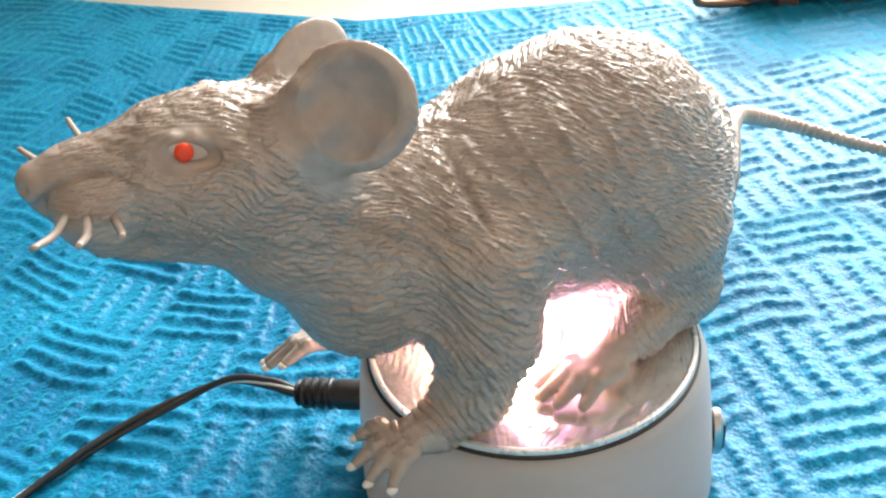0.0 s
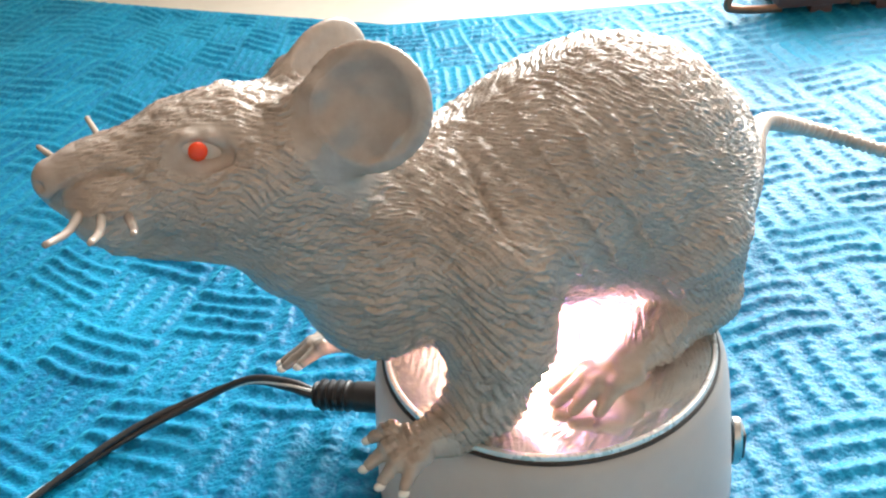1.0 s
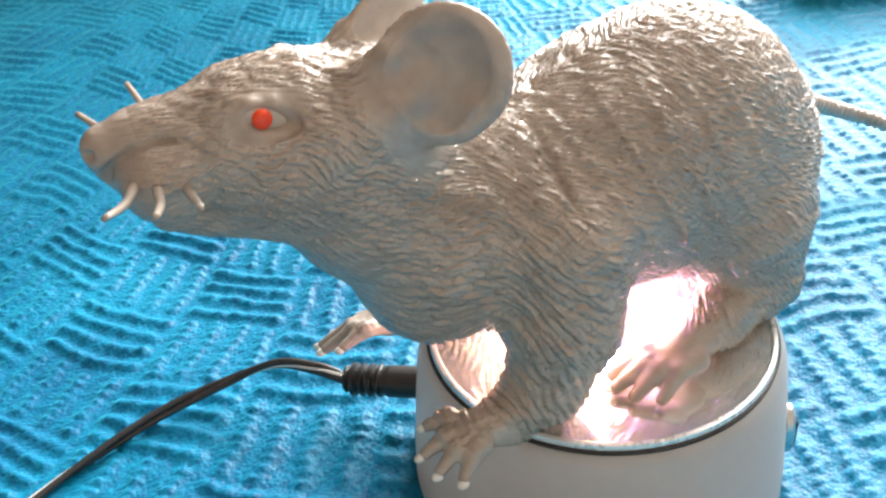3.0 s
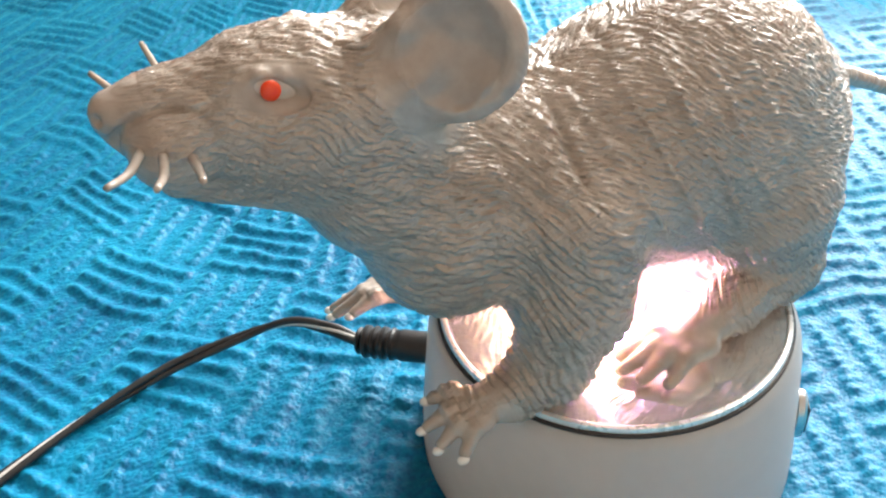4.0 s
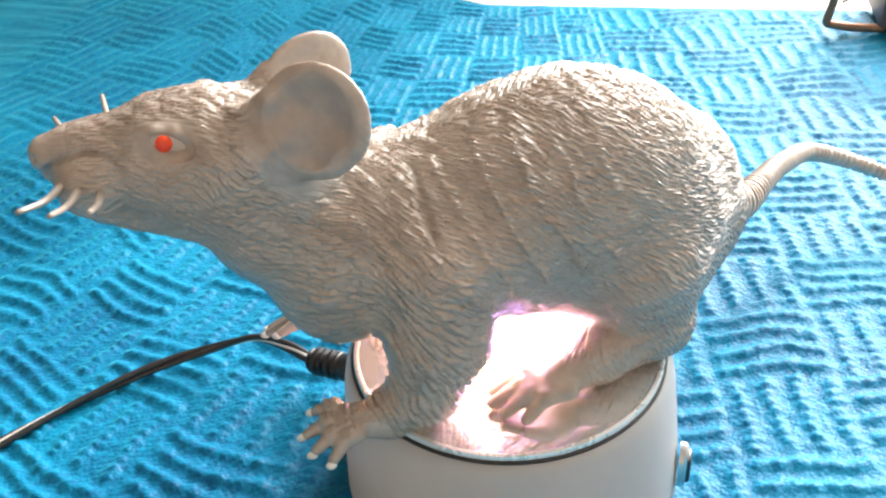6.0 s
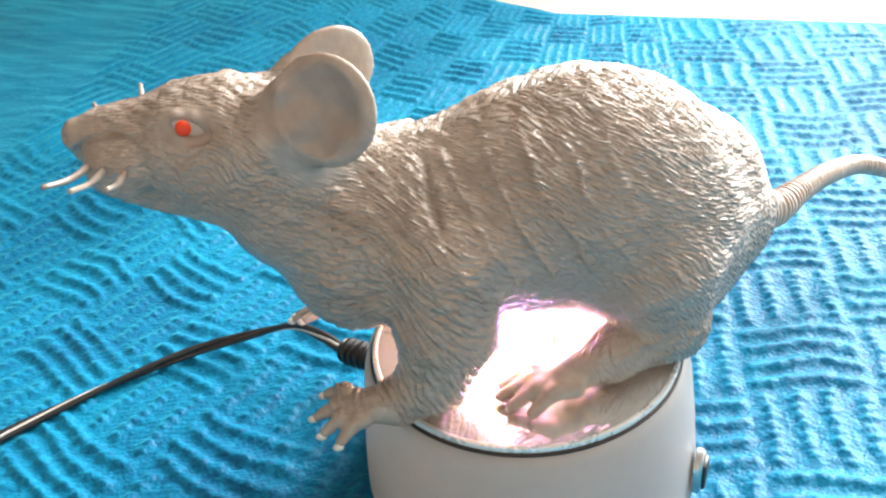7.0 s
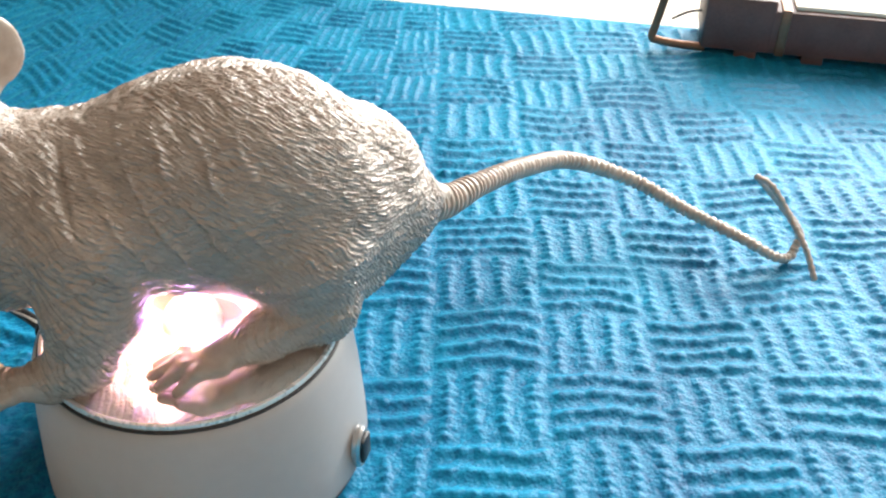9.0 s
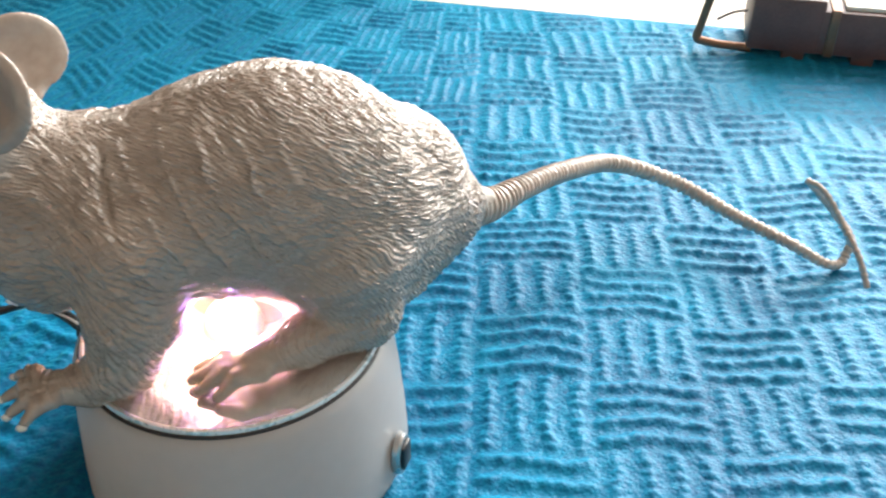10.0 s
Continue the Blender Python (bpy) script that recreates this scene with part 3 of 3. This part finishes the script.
    tuft = tuft * (1 - limb) + (0.8 * locks(limb_over, -z, 2.3, 9.0, 27) + 0.35 * coat_l) * limb
    hair = hair + 0.75 * coarse * (1.25 * tuft - hair)
    lock = grain(np.stack([s / 11, trunk_over / 4.5, 0 * s], -1) + 57)
    ruff = np.exp(-(((s + 22) / 22) ** 2)) * np.clip((z - 70) / 20, 0, 1)
    relief = (1.5 + 0.3 * ruff) * (hair - 0.55) + (0.8 + 1.3 * ruff) * (lock - 0.5)
    # skin folds behind the shoulder
    bend = s + 0.35 * (z - 120) - 0.0045 * (z - 128) ** 2
    wide = np.clip(1.3 - np.abs(s - 24) / 28, 0, 1) * np.clip((z - 88) / 12, 0, 1) * np.clip((138 - z) / 12, 0, 1)
    fold = wide * np.exp(-(np.sin((bend - 6 + 2.0 * wave[:, 1]) / 10.5 * math.pi) ** 2) / 0.10) * (0.5 + grain(verts / 12.0 + 71))
    crease = np.exp(-(((s + 0.22 * (z - 120) + 3 - 0.006 * (z - 118) ** 2) / 1.2) ** 2)) * np.clip((z - 108) / 12, 0, 1)
    rise = deep * relief + 1.0 * fold * (1 - bare) * (0.55 + 0.9 * hair) - 1.6 * crease * (1 - bare) * np.clip((psi - 0.25) / 0.3, 0, 1)
    dots = np.clip(np.sin(s * 2.6) * np.sin(z * 2.9 + s * 0.9) - 0.45, 0, 1) * np.clip(1 - np.linalg.norm((verts - (-82, 0, 138)) / (9, 20, 7), axis=1), 0, 0.4) * 2.5
    rise += 0.55 * dots
    rise += 0.16 * bare * (grain(verts / 2.2 + 90) - 0.5)
    # lip pads, set off from the nose by a groove
    pad = np.sqrt(((s + 85.5) / 10.5) ** 2 + ((z - 137) / 8.8) ** 2)
    side = np.clip((np.abs(l) - 2.0) / 2.0, 0, 1) * np.clip((-76 - s) / 6, 0, 1)
    rise += side * (1.1 * np.clip(1 - pad, 0, 1) ** 0.5 - 1.3 * np.exp(-(((pad - 1.04) / 0.09) ** 2)) * np.clip((z - 129) / 3, 0, 1))
    # inside of the ears, with soft upright ridges
    dish = np.zeros(len(s))
    for k in (-1, 1):
        near = np.linalg.norm((verts - (-29, 19 * k, 151 - (5.5 if k > 0 else 0))) / (13, 7, 13.5), axis=1)
        dish = np.maximum(dish, np.clip((1 - near) / 0.12, 0, 1) * (nrm[:, 1] * k > 0.25))
    rise += dish * (0.75 * np.sin((s + 0.35 * z) / 1.9 + 1.6 * grain(verts / 6.0)) * np.clip((154 - z) / 12, 0.2, 1) + 0.5 * (grain(verts / 4.0 + 40) - 0.5))
    verts = verts + nrm * rise[:, None]
    slots = (bare[quads].mean(1) > 0.55).astype(int)
    slots[dish[quads].mean(1) > 0.5] = 5
    vs, fs, ms = [verts], [quads], [slots]
    n = len(verts)

    def add(v, f, slot):
        nonlocal n
        vs.append(np.asarray(v)), fs.append(np.asarray(f) + n), ms.append(np.full(len(f), slot))
        n += len(v)

    # tail with its rings
    way = glide([(108, 27.5, 74.0), (117, 33.5, 71.5), (129, 46, 68), (156, 77, 55), (189, 108, 37.5), (222, 111, 22), (243, 90, 15.5), (259, 65, 15), (273, 58, 8), (282, 60, 5), (286, 63, 8), (287, 64, 15), (273, 61, 33), (258, 58, 49), (253, 54.5, 54.5), (258, 49, 52), (265, 40, 40), (268, 30, 32), (270, 22, 22)], 1500)
    length = np.r_[0, np.cumsum(np.linalg.norm(np.diff(way, axis=0), axis=1))]
    tr = np.interp(length, [0, 12, 30, 60, 120, 190, 240, 290, 310], [7.2, 5.4, 4.4, 4.1, 3.8, 3.0, 2.1, 1.5, 1.25])
    tr = tr * (1 + 0.10 * np.clip(1.6 * np.sin(1.8 * length + 14 * (1 - np.exp(-length / 14)) + 0.8 * np.sin(length * 0.7)), -1, 1) * np.clip(length / 8, 0, 1))
    v, f = tube(way, tr, 20)
    add(v, f, 1)
    # whiskers, with flat clipped ends
    for k in (-1, 1):
        for root, end in (((-91, 8.5, 139), (-98.5, 29.5 if k > 0 else 27, 143 - (4 if k > 0 else 0))), ((-87.5, 10, 138), (-90, 33.5, 144.5) if k < 0 else (-93, 28, 134)), ((-82.5, 11, 137), (-82 - (4 if k > 0 else 0), 32 + (6 if k > 0 else 0), 143 - (3 if k > 0 else 0)))):
            a, b = np.array(root) * (1, k, 1), np.array(end) * (1, k, 1)
            mid = (a + b) / 2 + (0.4, 1.0 * k, -0.8)
            v, f = tube(glide([a, mid, b], 12), np.linspace(1.15, 0.68, 12), 10)
            add(v, f, 1)
    # eyes
    bm = bmesh.new()
    bmesh.ops.create_uvsphere(bm, u_segments=24, v_segments=16, radius=1)
    bmesh.ops.triangulate(bm, faces=bm.faces)
    uv = np.array([x.co for x in bm.verts])
    ft = np.array([[x.index for x in t.verts] for t in bm.faces])
    bm.free()
    ft = np.c_[ft, ft[:, 2]]
    return vs, fs, ms, uv, ft, add


def finish_rat():
    vs, fs, ms, uv, ft, add = rubber_rat()
    tris_v, tris_f, tris_m = [], [], []
    for k in (-1, 1):
        tris_v.append(uv * (6.0, 3.2, 3.5) @ np.array(Euler((0, radians(24), 0)).to_matrix()).T + (-63.6, 9.4 * k, 147.2)), tris_m.append(2)
        tris_v.append(uv * (2.1, 1.3, 2.2) + (-64.9, 12.6 * k, 147.7)), tris_m.append(3)
        # claws
        for e in (((-41.7, -22.8, 61.0), (-45.1, -29.2, 58.2), (-43.0, -34.7, 56.0), (-38.2, -39.0, 55.2)) if k < 0 else ((-49.8, 19.2, 57.4), (-53.9, 25.1, 53.8), (-53.2, 31.0, 51.3), (-46.9, 35.9, 50.3))):
            tris_v.append(uv * (1.6, 1.1, 1.2) + e), tris_m.append(4)
    bm = bmesh.new()
    verts, quads, slots = np.concatenate(vs), np.concatenate(fs), np.concatenate(ms)
    me = bpy.data.meshes.new("rubber_rat")
    n, all_v, loops, starts, mats = len(verts), [verts], [quads.ravel()], np.arange(0, quads.size, 4), [slots]
    tri = ft[:, :3]
    at, begin = n, quads.size
    first = [starts]
    for v, m in zip(tris_v, tris_m):
        all_v.append(v), loops.append((tri + at).ravel()), mats.append(np.full(len(tri), m))
        first.append(np.arange(begin, begin + tri.size, 3))
        at, begin = at + len(v), begin + tri.size
    bm.free()
    co = np.concatenate(all_v) * 0.001
    me.vertices.add(len(co))
    me.vertices.foreach_set("co", co.astype(np.float32).ravel())
    li = np.concatenate(loops).astype(np.int32)
    me.loops.add(len(li))
    me.loops.foreach_set("vertex_index", li)
    st = np.concatenate(first).astype(np.int32)
    me.polygons.add(len(st))
    me.polygons.foreach_set("loop_start", st)
    for m in (M_FUR, M_SKIN, M_EYE, M_PUPIL, M_CLAW, M_EAR):
        me.materials.append(m)
    me.polygons.foreach_set("material_index", np.concatenate(mats).astype(np.int32))
    me.polygons.foreach_set("use_smooth", np.full(len(st), True))
    me.update(calc_edges=True)
    me.validate()
    ob = new("rubber_rat", me)
    ob.matrix_world = pose(-0.021, -0.004, 0.0, 0, 0, 15)
    return tagged(ob, "grey-white rubber rat figurine with orange-red eyes standing on the display base", "figurine")


finish_rat()


# ---- the dark case at the far side ----
case = thing("wooden_case", (0.300, 0.372, 0.0), "dark brown case with a bent metal bar on the bedspread", "case")
case.rotation_euler = (0, 0, radians(-7))
part("body", box((0.30, 0.05, 0.029), (0.117, 0, 0.0205), 0.002), M_BROWN, case)
part("end_block", box((0.044, 0.052, 0.036), (-0.048, 0, 0.024), 0.003), M_BROWN, case, "taller dark brown end block")
part("cap", box((0.020, 0.030, 0.006), (-0.044, 0, 0.0445), 0.0015), M_BROWN, case, "small dark cap on the end block")
part("band", box((0.006, 0.0525, 0.031), (-0.020, 0, 0.021), 0.001), M_COPPER, case, "worn brown band")
part("top_sheet", box((0.24, 0.05, 0.003), (0.105, 0.004, 0.0365), 0.001), M_PALE, case, "pale sheet on the top")
for fx in (-0.040, 0.002, 0.06, 0.13, 0.21):
    part("foot", box((0.014, 0.044, 0.007), (fx, 0, 0.0035), 0.001), M_BROWN, case)
v, f = tube(glide([(-0.066, -0.022, 0.006), (-0.084, -0.021, 0.006), (-0.096, -0.020, 0.007), (-0.1005, -0.020, 0.009), (-0.099, -0.019, 0.018), (-0.094, -0.018, 0.045), (-0.091, -0.018, 0.07)], 60), np.full(60, 0.0027), 12)
part("bar", to_bmesh(v, f), M_COPPER, case, "bent brown metal bar")
v, f = tube(glide([(-0.088, 0.006, 0.012), (-0.078, 0.003, 0.019), (-0.066, 0.002, 0.022)], 12), np.full(12, 0.0009), 8)
part("rod", to_bmesh(v, f), M_BLACK, case, "thin dark rod")
